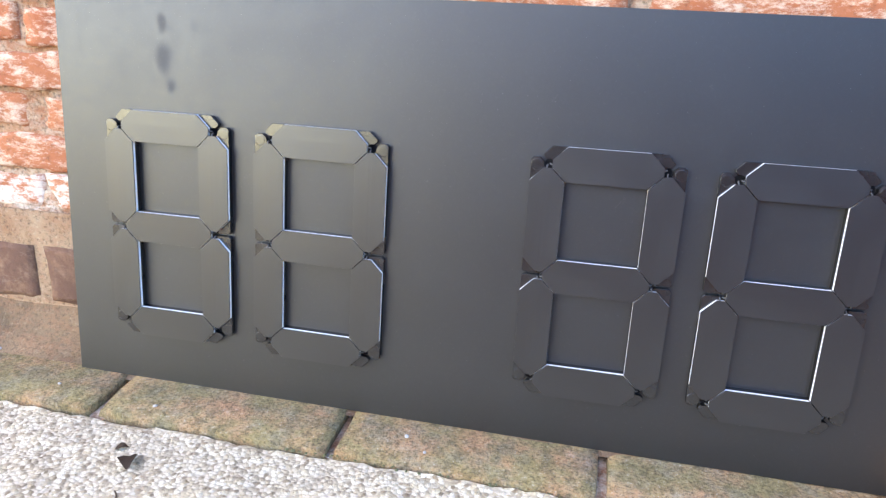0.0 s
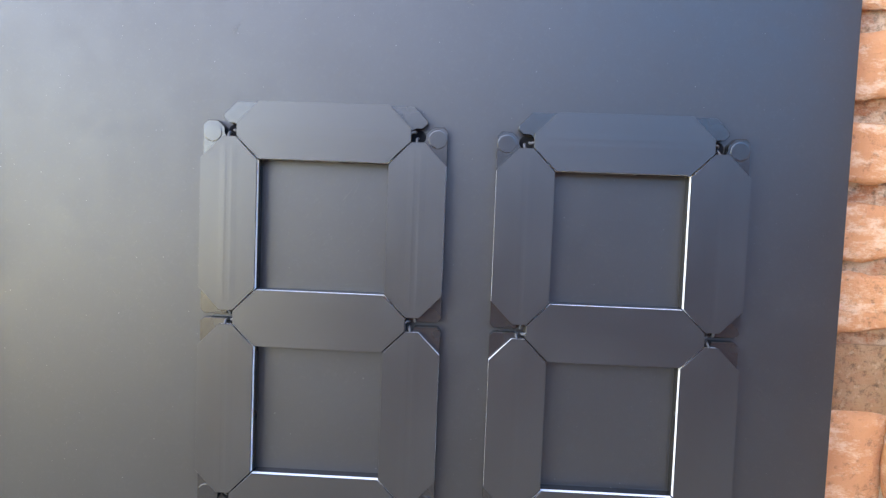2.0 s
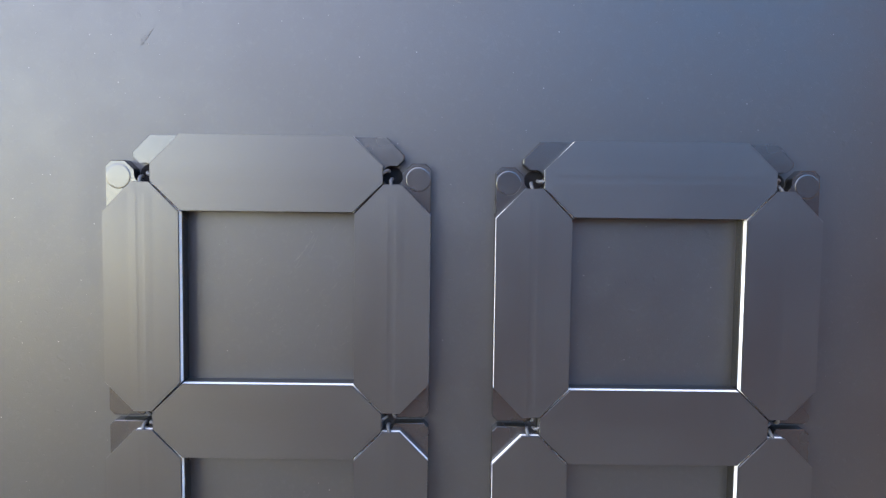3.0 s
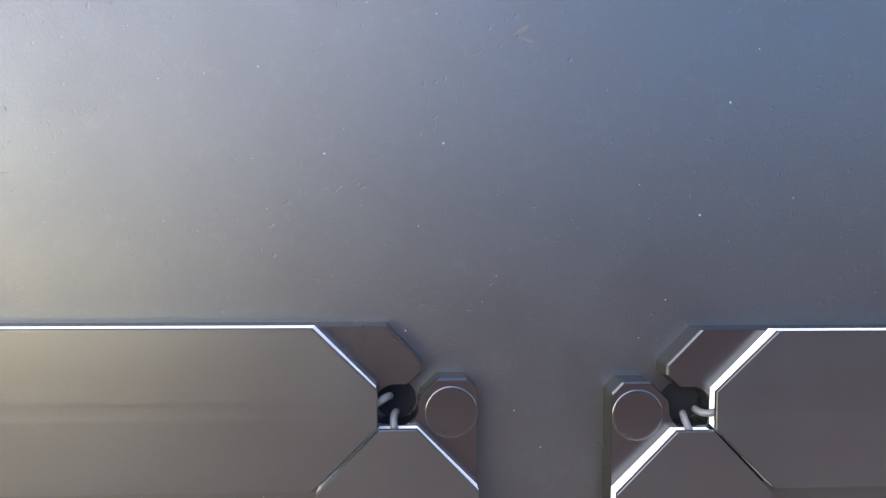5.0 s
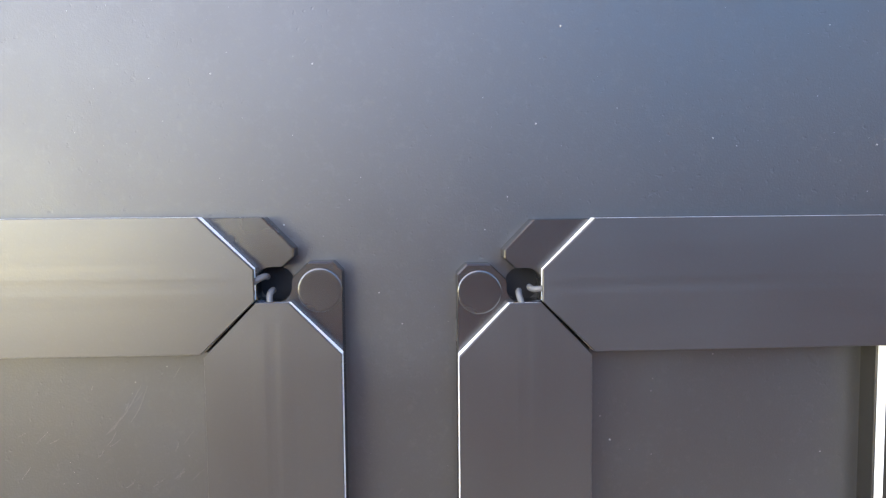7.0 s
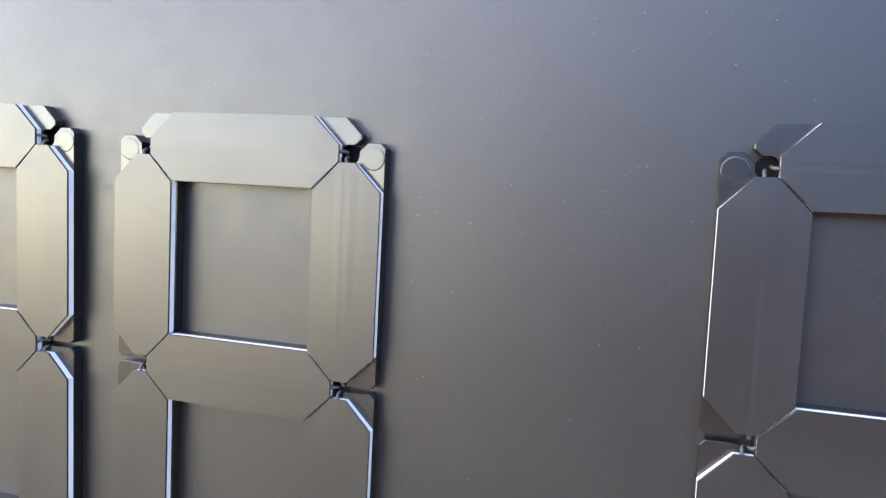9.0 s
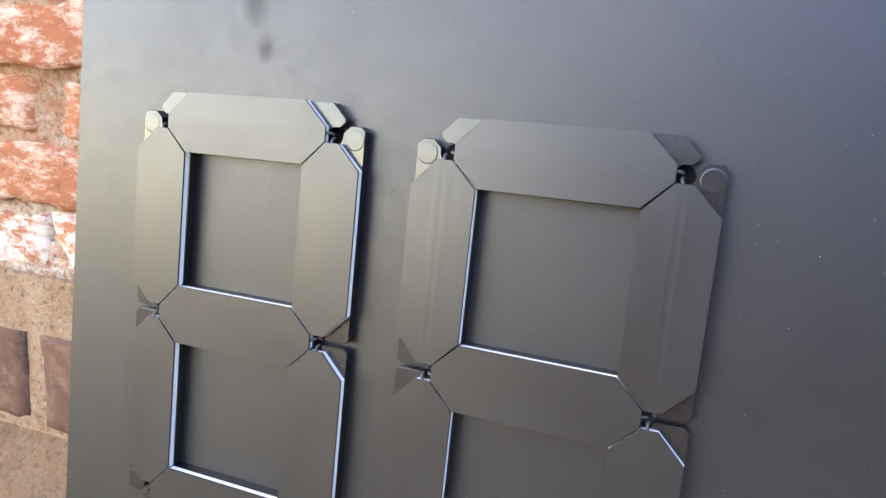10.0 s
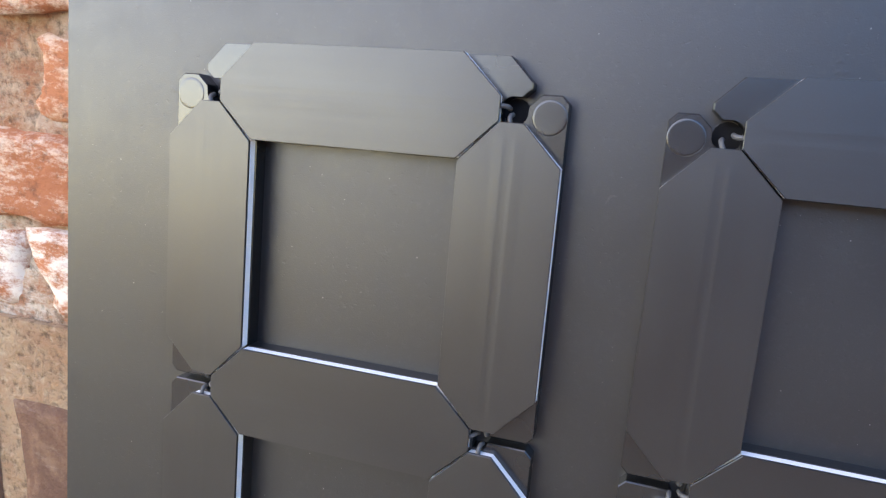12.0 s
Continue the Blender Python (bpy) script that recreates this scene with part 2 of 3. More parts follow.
def rough_block(lx, ly, lz, seed, wear, nx=15, nz=7):
    """A worn brick about its centre: rounded and chipped, uneven on its seen faces."""
    bm = bmesh.new()
    bmesh.ops.create_cube(bm, size=1.0)
    bmesh.ops.subdivide_edges(bm, edges=[e for e in bm.edges if abs(e.verts[0].co.x - e.verts[1].co.x) > 0.5], cuts=nx, use_grid_fill=True)
    bmesh.ops.subdivide_edges(bm, edges=[e for e in bm.edges if abs(e.verts[0].co.z - e.verts[1].co.z) > 0.5], cuts=nz, use_grid_fill=True)
    bmesh.ops.subdivide_edges(bm, edges=[e for e in bm.edges if abs(e.verts[0].co.y - e.verts[1].co.y) > 0.5], cuts=2, use_grid_fill=True)
    half = Vector((lx, ly, lz)) / 2
    for v in bm.verts:
        p = Vector((v.co.x * lx, v.co.y * ly, v.co.z * lz))
        edge = sum(abs(abs(c) - h) < 1e-5 for c, h in zip(p, half))
        n1 = noise.noise(p * 22 + Vector((seed * 7.3, 0, seed)))
        n2 = noise.noise(p * 70 + Vector((0, seed * 3.1, seed)))
        n3 = noise.noise_vector(p * 30 + Vector((seed, seed * 5.7, 0)))
        pull = wear * (0.5 + 0.9 * n1 + 0.5 * n2) * (0.35 + 0.75 * max(0, edge - 1))
        p -= Vector((p.x / half.x * (abs(p.x) > half.x * 0.99), p.y / half.y * (abs(p.y) > half.y * 0.99), p.z / half.z * (abs(p.z) > half.z * 0.99))) * max(pull, -0.3 * wear)
        v.co = p + n3 * wear * 0.25
    for f in bm.faces:
        f.smooth = True
    return bm


# ---- setting ----
PIER_X, WALL_Y = 0.790, 0.060
ground = tagged(new("ground", mesh(box(-80, 80, -80, 80, -0.60, -0.055), "ground", M_PAVING)), "reddish brown paving stretching away", "ground", kind="structure")


def make_path():
    bm = bmesh.new()
    nx, ny = 150, 50
    grid = []
    for j in range(ny + 1):
        row = []
        for i in range(nx + 1):
            x, y = -0.9 + 1.70 * i / nx, -0.0625 - 0.56 * (j / ny) ** 1.3
            p = Vector((x, y, 0))
            z = -0.010 + 0.004 * noise.noise(p * 9) + 0.0028 * noise.noise(p * 60) + 0.003 * noise.noise(p * 150)
            row.append(bm.verts.new((x, y, z)))
        grid.append(row)
    for j in range(ny):
        for i in range(nx):
            bm.faces.new((grid[j][i], grid[j + 1][i], grid[j + 1][i + 1], grid[j][i + 1])).smooth = True
    return bm


path = tagged(new("path", mesh(make_path(), "path", M_CONCRETE)), "pale exposed aggregate concrete path beside the ledge", "path", kind="structure")
path_slab = tagged(new("pavement", mesh(box(-6, 6, -0.74, 0.0, -0.2, -0.022), "pavement", M_CONCRETE)), "pale exposed aggregate concrete slab", "path", kind="structure")

wall_north = tagged(new("wall_north", mesh(box(-6, 3.0, WALL_Y + 0.0055, WALL_Y + 0.25, -0.3, 2.4), "wall_north", M_MORTAR)),
                    "old weathered red brick wall with lime mortar and salt stains", "wall", kind="structure")
plinth = tagged(new("plinth", mesh(box(-6, PIER_X + 0.02, WALL_Y + 0.0005, WALL_Y + 0.0045, -0.1, 0.168), "plinth", M_RENDER)),
                "coarse beige mortar plinth with brown bricks at the wall's foot", "plinth", kind="structure")
wall_east = tagged(new("wall_east", mesh(box(PIER_X + 0.0022, PIER_X + 0.12, -0.052, WALL_Y + 0.004, -0.3, 2.4), "wall_east", M_PIER_MORTAR)),
                   "orange brick pier with pale mortar joints", "wall", kind="structure")
ledge = tagged(new("ledge", mesh(box(-2, PIER_X, -0.058, WALL_Y + 0.02, -0.12, -0.012), "ledge", M_MORTAR)),
               "mossy brick ledge along the foot of the wall", "ledge", kind="structure")



def make_fillet():
    """The worn mortar that slopes from the wall's foot down to the ledge."""
    bm = bmesh.new()
    rows = []
    for i in range(221):
        x = -1.6 + 2.38 * i / 220
        row = []
        for j in range(11):
            t = j / 10
            y, z = WALL_Y + 0.003 - 0.060 * t, -0.003 + 0.056 * (1 - t) ** 2.3
            k = noise.noise(Vector((x * 14, y * 30, z * 30))) + 0.5 * noise.noise(Vector((x * 60, y * 90, 4)))
            row.append(bm.verts.new((x, y, z + 0.0035 * k * (1 - t * 0.6))))
        rows.append(row)
    for a, b in zip(rows, rows[1:]):
        for j in range(10):
            bm.faces.new((a[j], a[j + 1], b[j + 1], b[j])).smooth = True
    return bm


fillet = tagged(new("trim", mesh(make_fillet(), "trim", M_FILLET)), "worn dirty mortar fillet sloping down to the ledge", "mortar fillet", kind="structure")
# Unseen wall, added so that the board's lower right reflects something dark.
wall_south = tagged(new("wall_south", mesh(box(-1.2, 9.0, -4.75, -4.5, -0.3, 1.5), "wall_south", M_PAVING)), "plain low red wall added out of view to darken reflections", "wall", kind="structure")

# ---- the board ----
U0, U1, V0, V1, FACE = -0.1270, 0.7390, -0.181, 0.2435, 0.0106


def make_panel():
    bm = prism([(U0, V0), (U1, V0), (U1, V1), (U0, V1)], FACE, FACE + 0.009, 0.0006)
    return bm


display = new("display_board", None)
display.matrix_world = BOARD
tagged(display, "matt black board leaning on the brick wall, standing on the ledge", "board")
part("panel", make_panel(), M_BOARD, display, "matt black painted panel with specks and smudges")

# ---- the digits ----
W, A = 0.033, 0.0739
H, TIP, FLAT = A / 2, 0.0131, 0.0038
HEX_T, CAP_T, PLATE_F = 0.0044, 0.0013, 0.0044


def hex_outline(gap):
    """A segment lying along u about its own centre."""
    e, w = H + TIP - gap, W / 2 - gap * 0.5
    i = H - gap * 0.4
    return [(-e, -FLAT), (-i, -w), (i, -w), (e, -FLAT), (e, FLAT), (i, w), (-i, w), (-e, FLAT)]


def cap_mesh():
    """The black face: a shallow crown of strips along its length, on straight sides."""
    pts = hex_outline(0.0007)
    bm = prism(pts, 0.00022, CAP_T, 0.0002)
    return mesh(bm, "cap", M_PLASTIC)


def core_mesh():
    tip = H + TIP - 0.0011
    pts = [(max(-tip, min(tip, u)), v) for u, v in hex_outline(0.0007)]
    return mesh(prism(pts, CAP_T, HEX_T), "core", M_WHITE)


def rib_mesh(rise):
    """Two faint lengthwise swellings on the face, side by side."""
    e = H + TIP - 0.0055
    profile = ((-0.0052, 0.0), (-0.0040, 0.45), (-0.0018, 1.0), (-0.0006, 0.45), (0.0008, 0.45), (0.0020, 1.0), (0.0040, 0.45), (0.0052, 0.0))
    bm = bmesh.new()
    rows = [[bm.verts.new((u, 0.000215 - h * rise, v)) for v, h in profile] for u in (-e, e)]
    for i in range(len(profile) - 1):
        bm.faces.new((rows[0][i], rows[1][i], rows[1][i + 1], rows[0][i + 1]))
    return mesh(bm, "rib", M_PLASTIC)


def wire_mesh():
    """A short sleeved wire that leaves the end of a segment and bends back into the hole."""
    bm = bmesh.new()
    rings, n = [], 9
    for i in range(8):
        a = radians(-20 + 105 * i / 7)
        c = Vector((0.0026 * math.sin(a), 0.0030 * (1 - math.cos(a)), 0.0004 * math.sin(2 * a)))
        out = Vector((math.sin(a), -math.cos(a), 0))
        rings.append([bm.verts.new(c + (out * math.cos(k) + Vector((0, 0, 1)) * math.sin(k)) * 0.00078) for k in (2 * math.pi * j / n for j in range(n))])
    for p, q in zip(rings, rings[1:]):
        for j in range(n):
            bm.faces.new((p[j], p[(j + 1) % n], q[(j + 1) % n], q[j])).smooth = True
    bm.faces.new(rings[0]), bm.faces.new(rings[-1])
    return mesh(bm, "wire", M_WIRE)


def hole_arc(cx, cy, r, a0, a1, n=5):
    return [(cx + r * math.cos(radians(a0 + (a1 - a0) * i / n)), cy + r * math.sin(radians(a0 + (a1 - a0) * i / n))) for i in range(n + 1)]


def end_plate_outline():
    """The base plate of the top segment, about its centre; outer side up."""
    right = [(0.0122, 0.0125)] + hole_arc(0.0163, 0.0162, 0.0044, 165, 80, 4) + [(0.0185, 0.0205), (0.0212, 0.0230), (0.0212, 0.0250), (0.0140, 0.0324)]
    right = [(H + u, v - W / 2) for u, v in right]
    return [(-H, -W / 2), (H, -W / 2)] + right + [(-u, v) for u, v in reversed(right)]


def side_plate_outline():
    """The base plate of the upper right segment, in the digit's own frame."""
    u0, v0 = H, W / 2 + A
    top = [(0.0122, 0.0125)] + hole_arc(0.0163, 0.0162, 0.0044, 285, 370, 4) + [(0.0209, 0.0181), (0.0246, 0.0216), (0.0304, 0.0216), (0.0327, 0.0193)]
    low = [(0.0327, -A - 0.0132), (0.0306, -A - 0.0153), (0.0180, -A - 0.0153), (0.0165, -A - 0.0128), (0.0125, -A - 0.0128)]
    pts = [(0.0, -A), (0.0, 0.0)] + top + low
    return [(u0 + u, v0 + v) for u, v in pts]


def disc_mesh():
    bm = bmesh.new()
    n = 40
    ring = lambda r, y: [bm.verts.new((r * math.cos(2 * math.pi * i / n), y, r * math.sin(2 * math.pi * i / n))) for i in range(n)]
    rings = [ring(0.0054, 0.0), ring(0.0053, -0.00010), ring(0.0051, -0.00014), ring(0.0046, -0.00015)]
    for a, b in zip(rings, rings[1:]):
        for i in range(n):
            bm.faces.new((a[i], a[(i + 1) % n], b[(i + 1) % n], b[i])).smooth = True
    bm.faces.new(rings[-1])
    return mesh(bm, "disc", M_GLOSS)


CAP, CORE, WIRE, DISC = cap_mesh(), core_mesh(), wire_mesh(), disc_mesh()
# The panel isn't cut: a black disc on it paints the hole's shade.
HOLE = mesh(prism(hole_arc(0, 0, 0.0043, 0, 345, 14), FACE - 0.0002, FACE + 0.001), "hole", M_HOLE_SHADE)
RIB, RIB_LOW = rib_mesh(0.000045), rib_mesh(0.000022)
END_PLATE = mesh(prism(end_plate_outline(), PLATE_F, FACE, 0.0004), "base_plate", M_GLOSS)
SIDE_PLATE = mesh(prism(side_plate_outline(), PLATE_F, FACE, 0.0004), "base_plate", M_GLOSS)
MID_PLATE = mesh(prism(hex_outline(0.0002), PLATE_F, FACE), "base_plate", M_PLASTIC)


def flipped(me, su, sv):
    """A mirrored copy of a mesh."""
    out = me.copy()
    out.transform(Matrix.Diagonal((su, 1, sv, 1)))
    if su * sv < 0:
        out.flip_normals()
    return out


END_LOW = flipped(END_PLATE, 1, -1)
SIDES = {(su, sv): flipped(SIDE_PLATE, su, sv) for su in (1, -1) for sv in (1, -1)}
S = (A + W) / 2
SEGMENTS = [(0, 2 * S, 0, END_PLATE, None), (0, -2 * S, 0, END_LOW, None), (0, 0, 0, MID_PLATE, None)]
SEGMENTS += [(su * S, sv * S, 90, SIDES[su, sv], (su, sv)) for su in (1, -1) for sv in (1, -1)]


tilt = random.Random(5)


def make_digit(u, v, turn, label):
    digit = new("digit", None)
    digit.matrix_world = BOARD @ pose(u, 0, v, 0, -turn, 0)
    tagged(digit, label, "digit", "digits on the board")
    for su, sv, rot, plate, side in SEGMENTS:
        base = part("base_plate", plate, None, digit, "matt black mounting plate")
        if side is None:
            base.location = (su, 0, sv)
        seg = part("segment", CAP, None, digit, "matt black six-sided face")
        seg.matrix_local = pose(su, 0, sv, tilt.uniform(-0.6, 0.6), -rot, tilt.uniform(-0.3, 0.3))
        part("core", CORE, None, seg, "white layer behind the black face")
        part("rib", RIB if side else RIB_LOW, None, seg)
        for end in (-1, 1):
            wire = part("wire", WIRE, None, seg, "short grey sleeved wire")
            wire.matrix_local = pose(end * (H + TIP - 0.0008), 0.0022, 0.0008 * end, 0, 90 - 90 * end + tilt.uniform(-18, 18), 0)
        if side:
            hole = part("hole", HOLE, None, digit, "flat black disc painted as the shade in the wire hole")
            hole.location = (side[0] * (H + 0.0160), 0, side[1] * (W / 2 + A + 0.0160))
            disc = part("disc", DISC, None, digit, "round black magnet cover")
            disc.location = (side[0] * (H + 0.0273), PLATE_F, side[1] * (W / 2 + A + 0.0147))
    return digit


DIGITS = [(0.0, 0.0, 0.15), (0.1673, -0.0027, -0.22), (0.4449, -0.0020, 0.26), (0.6122, -0.0023, 0.28)]
for u, v, turn in DIGITS:
    make_digit(u, v, turn, "matt black seven segment digit eight with white edges")

# ---- marks on the board ----
def scratch(u, v, length, angle, width):
    n = 7
    top, low = [], []
    for i in range(n + 1):
        t = i / n
        w = width * (0.3 + math.sin(math.pi * t)) * rnd.uniform(0.6, 1.1)
        x, y = (t - 0.5) * length, 0.06 * length * math.sin(3 * t + u * 90)
        top.append((x, y + w / 2))
        low.append((x, y - w / 2))
    c, q = math.cos(radians(angle)), math.sin(radians(angle))
    pts = [(u + x * c - y * q, v + x * q + y * c) for x, y in low + top[::-1]]
    part("scratch", prism(pts, FACE - 0.00006, FACE + 0.0002), M_SCRATCH, display)


rnd = random.Random(8)
for mark in ((0.4590, 0.0735, 0.014, 52, 0.0003), (0.4625, 0.0745, 0.010, 60, 0.00025), (0.4560, 0.0690, 0.006, 48, 0.0005),
             (0.3885, 0.1605, 0.0018, 62, 0.0009), (0.3900, 0.1622, 0.0015, 20, 0.0008), (0.3912, 0.1640, 0.0020, 50, 0.0007),
             (0.3893, 0.1635, 0.0012, -30, 0.0008), (0.3922, 0.1658, 0.0024, 35, 0.0004), (0.3878, 0.1618, 0.0010, 80, 0.0006),
             (0.5230, 0.1825, 0.004, 35, 0.0009), (0.5245, 0.1805, 0.003, -20, 0.0007), (0.0836, 0.0823, 0.003, 70, 0.0007),
             (0.0850, 0.0835, 0.0025, 10, 0.0006), (0.4720, 0.0560, 0.003, 30, 0.0004), (0.0700, 0.1900, 0.006, 60, 0.0004)):
    scratch(*mark)
# fine scuffs on the bare panel inside the third digit, and a few nicks over the open panel
for _ in range(34):
    scratch(rnd.uniform(0.432, 0.478), rnd.uniform(0.024, 0.084), rnd.uniform(0.0012, 0.0045), rnd.uniform(20, 70), rnd.uniform(0.00012, 0.00025))
for _ in range(16):
    scratch(rnd.uniform(-0.06, 0.70), rnd.uniform(0.135, 0.235), rnd.uniform(0.0008, 0.0022), rnd.uniform(-80, 80), rnd.uniform(0.0002, 0.0004))


def dust(count):
    """Tiny pale grains stuck to the paint, thickest on the right half and round the digits."""
    g = random.Random(23)
    bm = bmesh.new()
    for _ in range(count):
        u, v = g.uniform(U0 + 0.004, U1 - 0.004), g.uniform(V0 + 0.004, V1 - 0.004)
        size = 0.00007 + 0.00022 * g.random() ** 5
        turn = g.uniform(0, 6.28)
        ring = [bm.verts.new((u + size * g.uniform(0.7, 1.3) * math.cos(turn + k * 1.257), FACE - 0.00001, v + size * g.uniform(0.7, 1.3) * math.sin(turn + k * 1.257))) for k in range(5)]
        tip = bm.verts.new((u, FACE - size * 0.7, v))
        for k in range(5):
            bm.faces.new((ring[k], ring[(k + 1) % 5], tip))
    tagged(part("dust", bm, M_DUST, display, "tiny pale dust grains"), kind="stuff")


dust(2200)


# ---- small things on the ground ----
def pebble(x, y, z, size, seed):
    bm = bmesh.new()
    bmesh.ops.create_icosphere(bm, subdivisions=2, radius=1.0)
    for v in bm.verts:
        k = 1 + 0.35 * noise.noise(v.co * 1.3 + Vector((seed, 0, 0)))
        v.co = Vector((v.co.x * size * k, v.co.y * size * 0.8 * k, v.co.z * size * 0.55 * k))
    for f in bm.faces:
        f.smooth = True
    ob = new("pebble", mesh(bm, "pebble", M_PEBBLE))
    ob.location, ob.rotation_euler = (x, y, z + size * 0.35), (0, 0, seed)
    tagged(ob, "small pale pebble lying on the ledge", "pebble", "pebbles on the ledge")


for k, (x, y, size) in enumerate(((-0.2305, 0.048, 0.0055), (-0.2057, 0.048, 0.0035), (-0.248, 0.020, 0.003), (0.0022, -0.0387, 0.0026), (0.2761, -0.0193, 0.0028),
                                  (0.7455, 0.0094, 0.0050), (0.7460, -0.030, 0.0024), (-0.125, -0.0277, 0.0022), (0.300, -0.040, 0.002))):
    pebble(x, y, -0.001, size, 1.3 * k)


def dry_leaf(x, y, z, turn, size):
    bm = bmesh.new()
    n, rows = 10, []
    for i in range(n + 1):
        t = i / n
        w = 0.32 * math.sin(math.pi * t ** 0.8) * (1 + 0.3 * noise.noise(Vector((t * 5, x * 50, 0)))) + 0.03
        lift = 0.25 * math.sin(2.5 * t) + 0.08 * noise.noise(Vector((t * 6, 3, 0)))
        rows.append([bm.verts.new(((t - 0.5) * size, side * w * size, (lift + 0.35 * abs(side) * w) * size)) for side in (-1, 0, 1)])
    for a, b in zip(rows, rows[1:]):
        for j in (0, 1):
            bm.faces.new((a[j], a[j + 1], b[j + 1], b[j])).smooth = True
    bmesh.ops.solidify(bm, geom=bm.faces[:], thickness=0.0004)
    ob = new("leaf", mesh(bm, "leaf", M_LEAF))
    ob.location, ob.rotation_euler = (x, y, z), (0, 0, radians(turn))
    tagged(ob, "curled dark brown dry leaf on the concrete", "leaf")


dry_leaf(0.0270, -0.1210, -0.0095, -60, 0.026)
dry_leaf(0.0060, -0.1020, -0.0095, 25, 0.013)


def twig(x, y, z, turn, length):
    bm = bmesh.new()
    rings = []
    for i in range(7):
        t = i / 6
        c = Vector(((t - 0.5) * length, 0.08 * length * math.sin(4 * t), 0.0008 + 0.002 * t))
        rings.append([bm.verts.new(c + Vector((0, 0.0008 * math.cos(a), 0.0008 * math.sin(a)))) for a in (0, 1.57, 3.14, 4.71)])
    for a, b in zip(rings, rings[1:]):
        for j in range(4):
            bm.faces.new((a[j], a[(j + 1) % 4], b[(j + 1) % 4], b[j])).smooth = True
    bm.faces.new(rings[0]), bm.faces.new(rings[-1])
    ob = new("twig", mesh(bm, "twig", M_LEAF))
    ob.location, ob.rotation_euler = (x, y, z), (0, 0, radians(turn))
    tagged(ob, "thin dark twig lying on the concrete", "twig")


twig(0.0457, -0.1674, -0.009, -55, 0.022)


def moss_patch(name, x0, x1, y0, y1, z, count, tall, seed):
    """Many small rounded tufts, thickest in the middle."""
    g = random.Random(seed)
    bm = bmesh.new()
    for _ in range(count):
        cx, cy, sz = g.uniform(x0, x1), g.uniform(y0, y1), g.uniform(0.4, 1.0) * tall
        ring = [bm.verts.new((cx + sz * math.cos(a * 1.05 + cx * 99) * g.uniform(0.7, 1.2), cy + sz * math.sin(a * 1.05 + cx * 99) * g.uniform(0.7, 1.2), z)) for a in range(6)]
        tip = bm.verts.new((cx, cy, z + sz * g.uniform(0.5, 1.0)))
        for j in range(6):
            bm.faces.new((ring[j], ring[(j + 1) % 6], tip)).smooth = True
    tagged(new(name, mesh(bm, name, M_MOSS)), "low green moss growing in the joint", "moss", kind="stuff")


moss_patch("moss", 0.748, 0.788, 0.046, 0.060, 0.036, 90, 0.0040, 1)
moss_patch("moss", 0.738, 0.750, -0.058, 0.020, -0.010, 110, 0.0050, 2)
moss_patch("moss", -0.30, -0.13, 0.050, 0.060, -0.001, 80, 0.0030, 3)
moss_patch("moss", 0.160, 0.700, -0.064, -0.057, -0.008, 90, 0.0024, 4)

# ---- brickwork ----
rng = random.Random(4)
PITCH, LONG = 0.0465, 0.252


def brick_meshes(material, lx, ly, lz, wear, count, seed):
    return [mesh(rough_block(lx, ly, lz, seed + k * 1.7, wear), "brick", material) for k in range(count)]


RED = brick_meshes(M_RED, LONG - 0.006, 0.06, PITCH - 0.002, 0.0065, 7, 1)
REDS = brick_meshes(M_RED, LONG / 2 - 0.010, 0.06, PITCH - 0.002, 0.0065, 4, 31)
SALTY = brick_meshes(M_SALT, LONG - 0.006, 0.06, PITCH - 0.002, 0.0065, 5, 21)
SALTYS = brick_meshes(M_SALT, LONG / 2 - 0.008, 0.06, PITCH - 0.002, 0.0065, 3, 27)
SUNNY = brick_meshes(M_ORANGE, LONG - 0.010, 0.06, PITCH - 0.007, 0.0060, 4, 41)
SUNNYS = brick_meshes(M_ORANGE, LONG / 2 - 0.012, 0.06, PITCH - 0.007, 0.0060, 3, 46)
BROWN = brick_meshes(M_BROWN, LONG - 0.014, 0.06, 0.073, 0.0018, 4, 51)
BROWNS = brick_meshes(M_BROWN, LONG / 2 - 0.014, 0.06, 0.072, 0.0016, 3, 61)
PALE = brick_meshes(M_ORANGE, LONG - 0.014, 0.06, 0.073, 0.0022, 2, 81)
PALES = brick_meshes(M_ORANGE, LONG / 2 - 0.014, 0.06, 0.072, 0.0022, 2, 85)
ORANGE = brick_meshes(M_ORANGE, 0.114, 0.06, 0.054, 0.0035, 5, 71)
LEDGE = brick_meshes(M_LEDGE, 0.259, 0.120, 0.065, 0.0020, 5, 91)


def lay(kinds, halves, parent, x0, z, depth, x_end, first, tilt):
    """One course of bricks, with half bricks at its end."""
    x = x0 + LONG * first
    while x < x_end - 0.03:
        whole = x + LONG < x_end + 0.02
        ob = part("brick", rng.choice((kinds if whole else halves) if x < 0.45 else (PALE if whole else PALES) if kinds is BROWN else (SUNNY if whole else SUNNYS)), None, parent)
        ob.location = (x + (LONG if whole else LONG / 2) / 2, depth + rng.uniform(-0.003, 0.003), z + rng.uniform(-0.0015, 0.0015))
        ob.rotation_euler = (rng.uniform(-tilt, tilt), rng.uniform(-0.008, 0.008) + math.pi * (rng.random() < 0.5), rng.uniform(-tilt, tilt) * 0.7)
        x += LONG if whole else LONG / 2


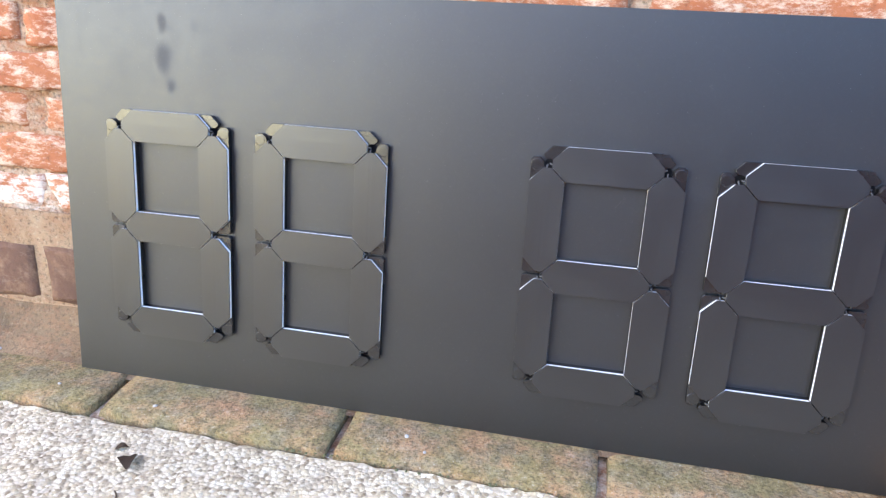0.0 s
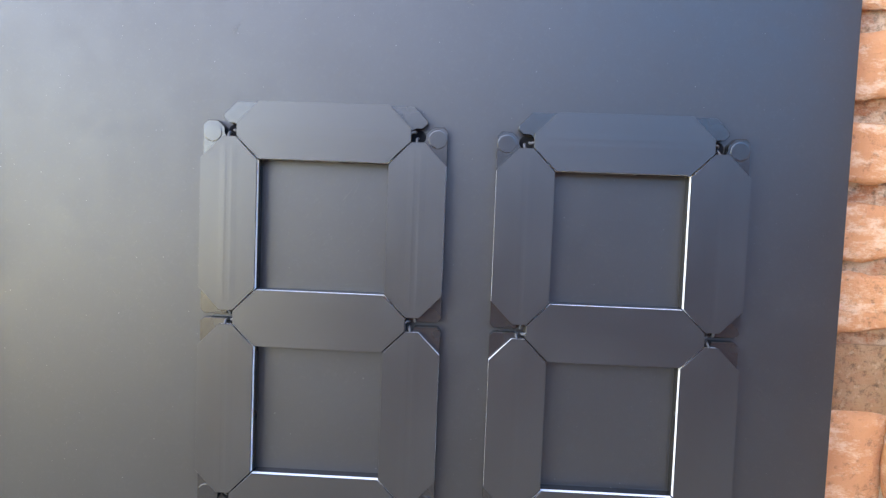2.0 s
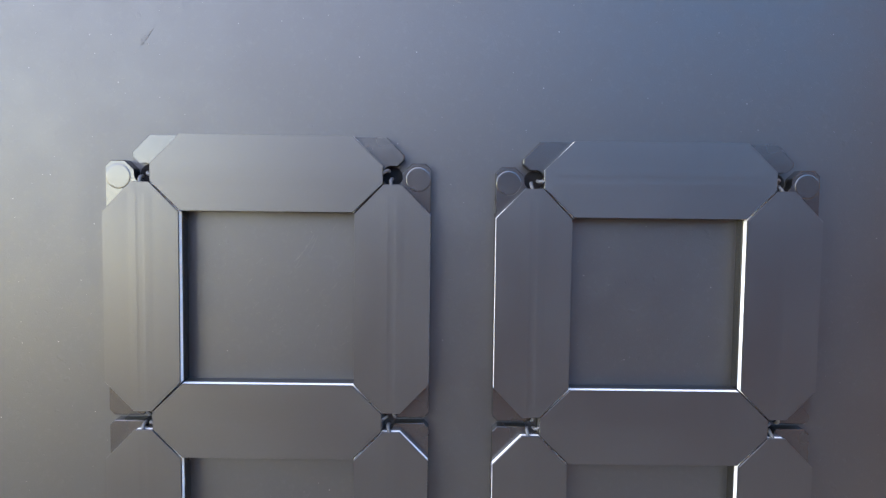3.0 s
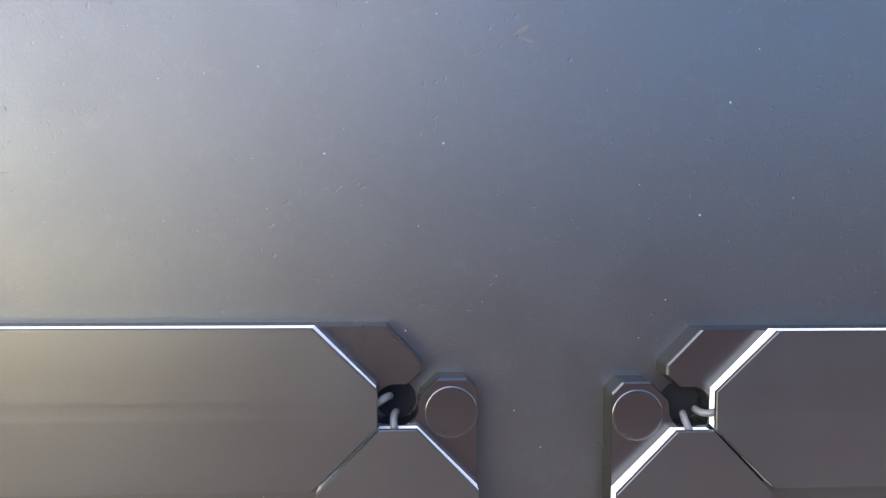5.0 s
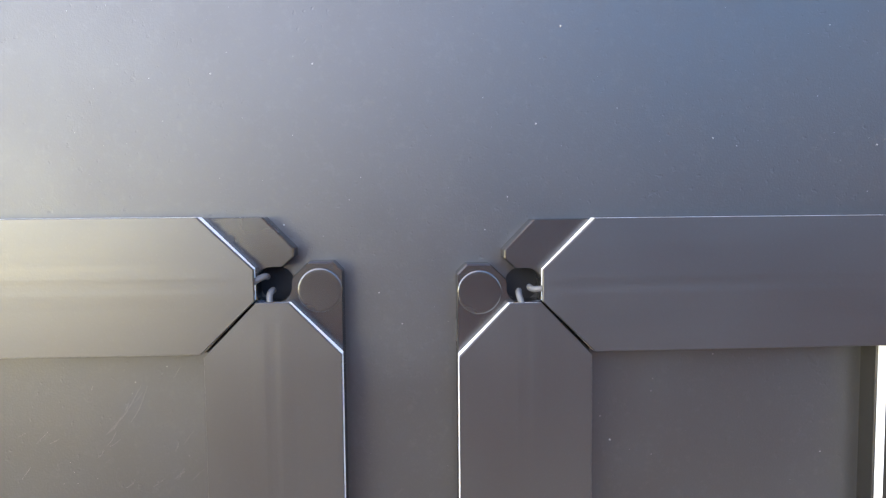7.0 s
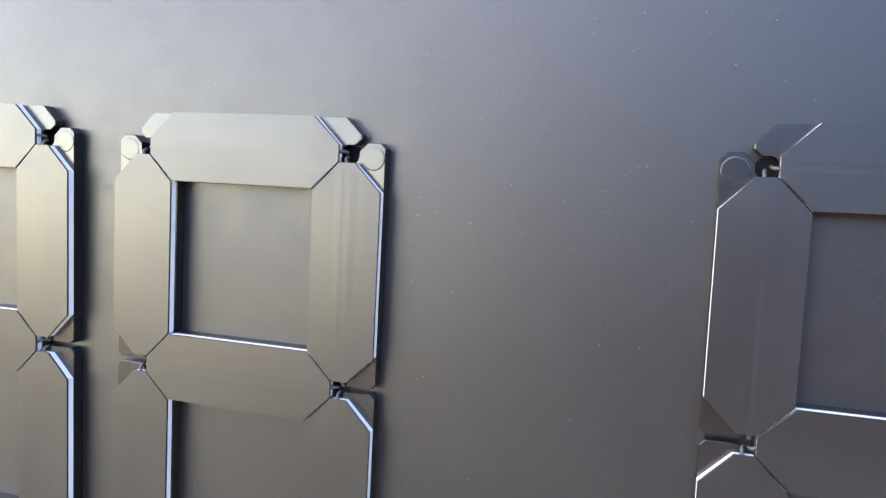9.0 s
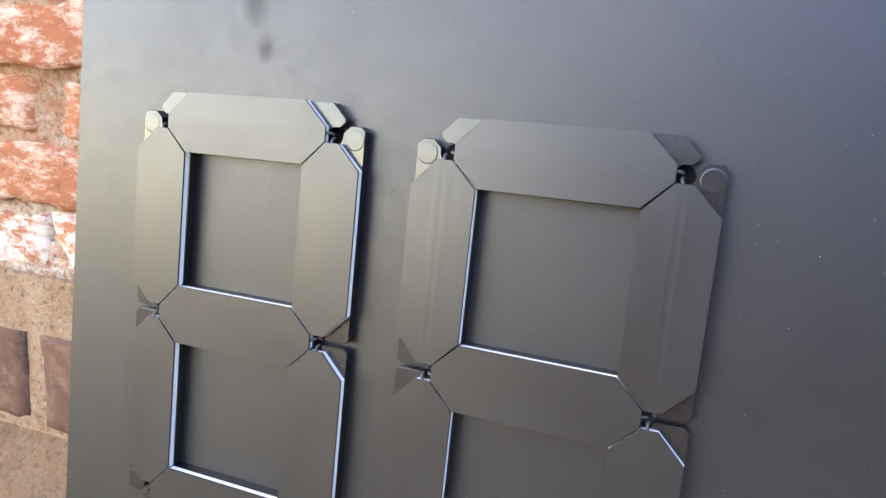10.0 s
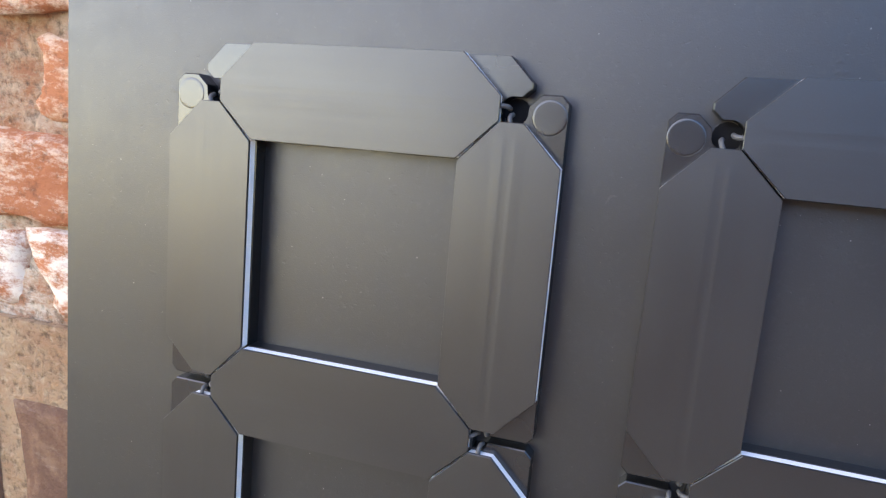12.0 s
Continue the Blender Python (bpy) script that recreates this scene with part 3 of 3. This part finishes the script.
for row in range(14):
    lay(*((SALTY, SALTYS) if row == 0 else (RED, REDS)), wall_north, -0.180 + LONG * 0.5 * (row % 2), 0.170 + PITCH * (row + 0.5), WALL_Y + 0.030, PIER_X, -6, 0.02)
lay(BROWN, BROWNS, plinth, -0.205, 0.0895, WALL_Y + 0.0287, PIER_X, -6, 0.006)
for row in range(13):
    b = part("brick", rng.choice(ORANGE), None, wall_east)
    b.location = (PIER_X + 0.030 + rng.uniform(-0.002, 0.002), 0.004, 0.035 + 0.066 * row)
    b.rotation_euler = (0, rng.uniform(-0.01, 0.01), -math.pi / 2)
for i in range(-6, 3):
    b = part("brick", LEDGE[i % 5], None, ledge)
    b.location = (0.340 + 0.267 * i, 0.000, -0.0325 + rng.uniform(-0.002, 0.000))
    b.rotation_euler = (rng.uniform(-0.01, 0.01), 0, rng.uniform(-0.012, 0.012))
FOOTING = brick_meshes(M_ORANGE, 0.112, 0.052, 0.042, 0.0035, 2, 111)
foot = part("brick", FOOTING[0], None, wall_east, "brick footing stepping out at the pier's foot")
foot.location, foot.rotation_euler = (0.777, 0.002, 0.0080), (0, 0.06, -math.pi / 2)


def far_courses(name, axis, lo, hi, z0, z1, pitch, long, skip):
    """The rest of a wall's bricks, joined: plain blocks a little proud of the mortar."""
    verts, faces = [], []
    g = random.Random(17)
    row = 0
    z = z0
    while z + pitch < z1:
        x = lo + long * 0.5 * (row % 2)
        while x + long < hi:
            if not skip(x, x + long, z):
                d, e = g.uniform(-0.002, 0.003), 0.004
                n = len(verts)
                for k in (0, 1):
                    y = axis + 0.02 if k else axis + d
                    inset = 0 if k else 0.002
                    verts += [(x + e + inset, y, z + e), (x + long - e - inset, y, z + e), (x + long - e - inset, y, z + pitch - e), (x + e + inset, y, z + pitch - e)]
                faces += [(n, n + 1, n + 2, n + 3)] + [(n + i, n + 4 + i, n + 4 + (i + 1) % 4, n + (i + 1) % 4) for i in range(4)]
            x += long
        z += pitch
        row += 1
    me = bpy.data.meshes.new(name)
    me.from_pydata(verts, [], faces)
    me.materials.append(M_RED)
    return me


rest = part("brickwork", far_courses("brickwork", WALL_Y, -5.9, 2.95, 0.170, 2.38, PITCH, LONG,
                                     lambda a, b, z: (a < PIER_X + 0.13 and b > PIER_X - 0.005) or (z < 0.170 + 13.5 * PITCH and b > -1.83 and a < PIER_X)), None, wall_north)
tagged(rest, "weathered red brick courses", kind="stuff")
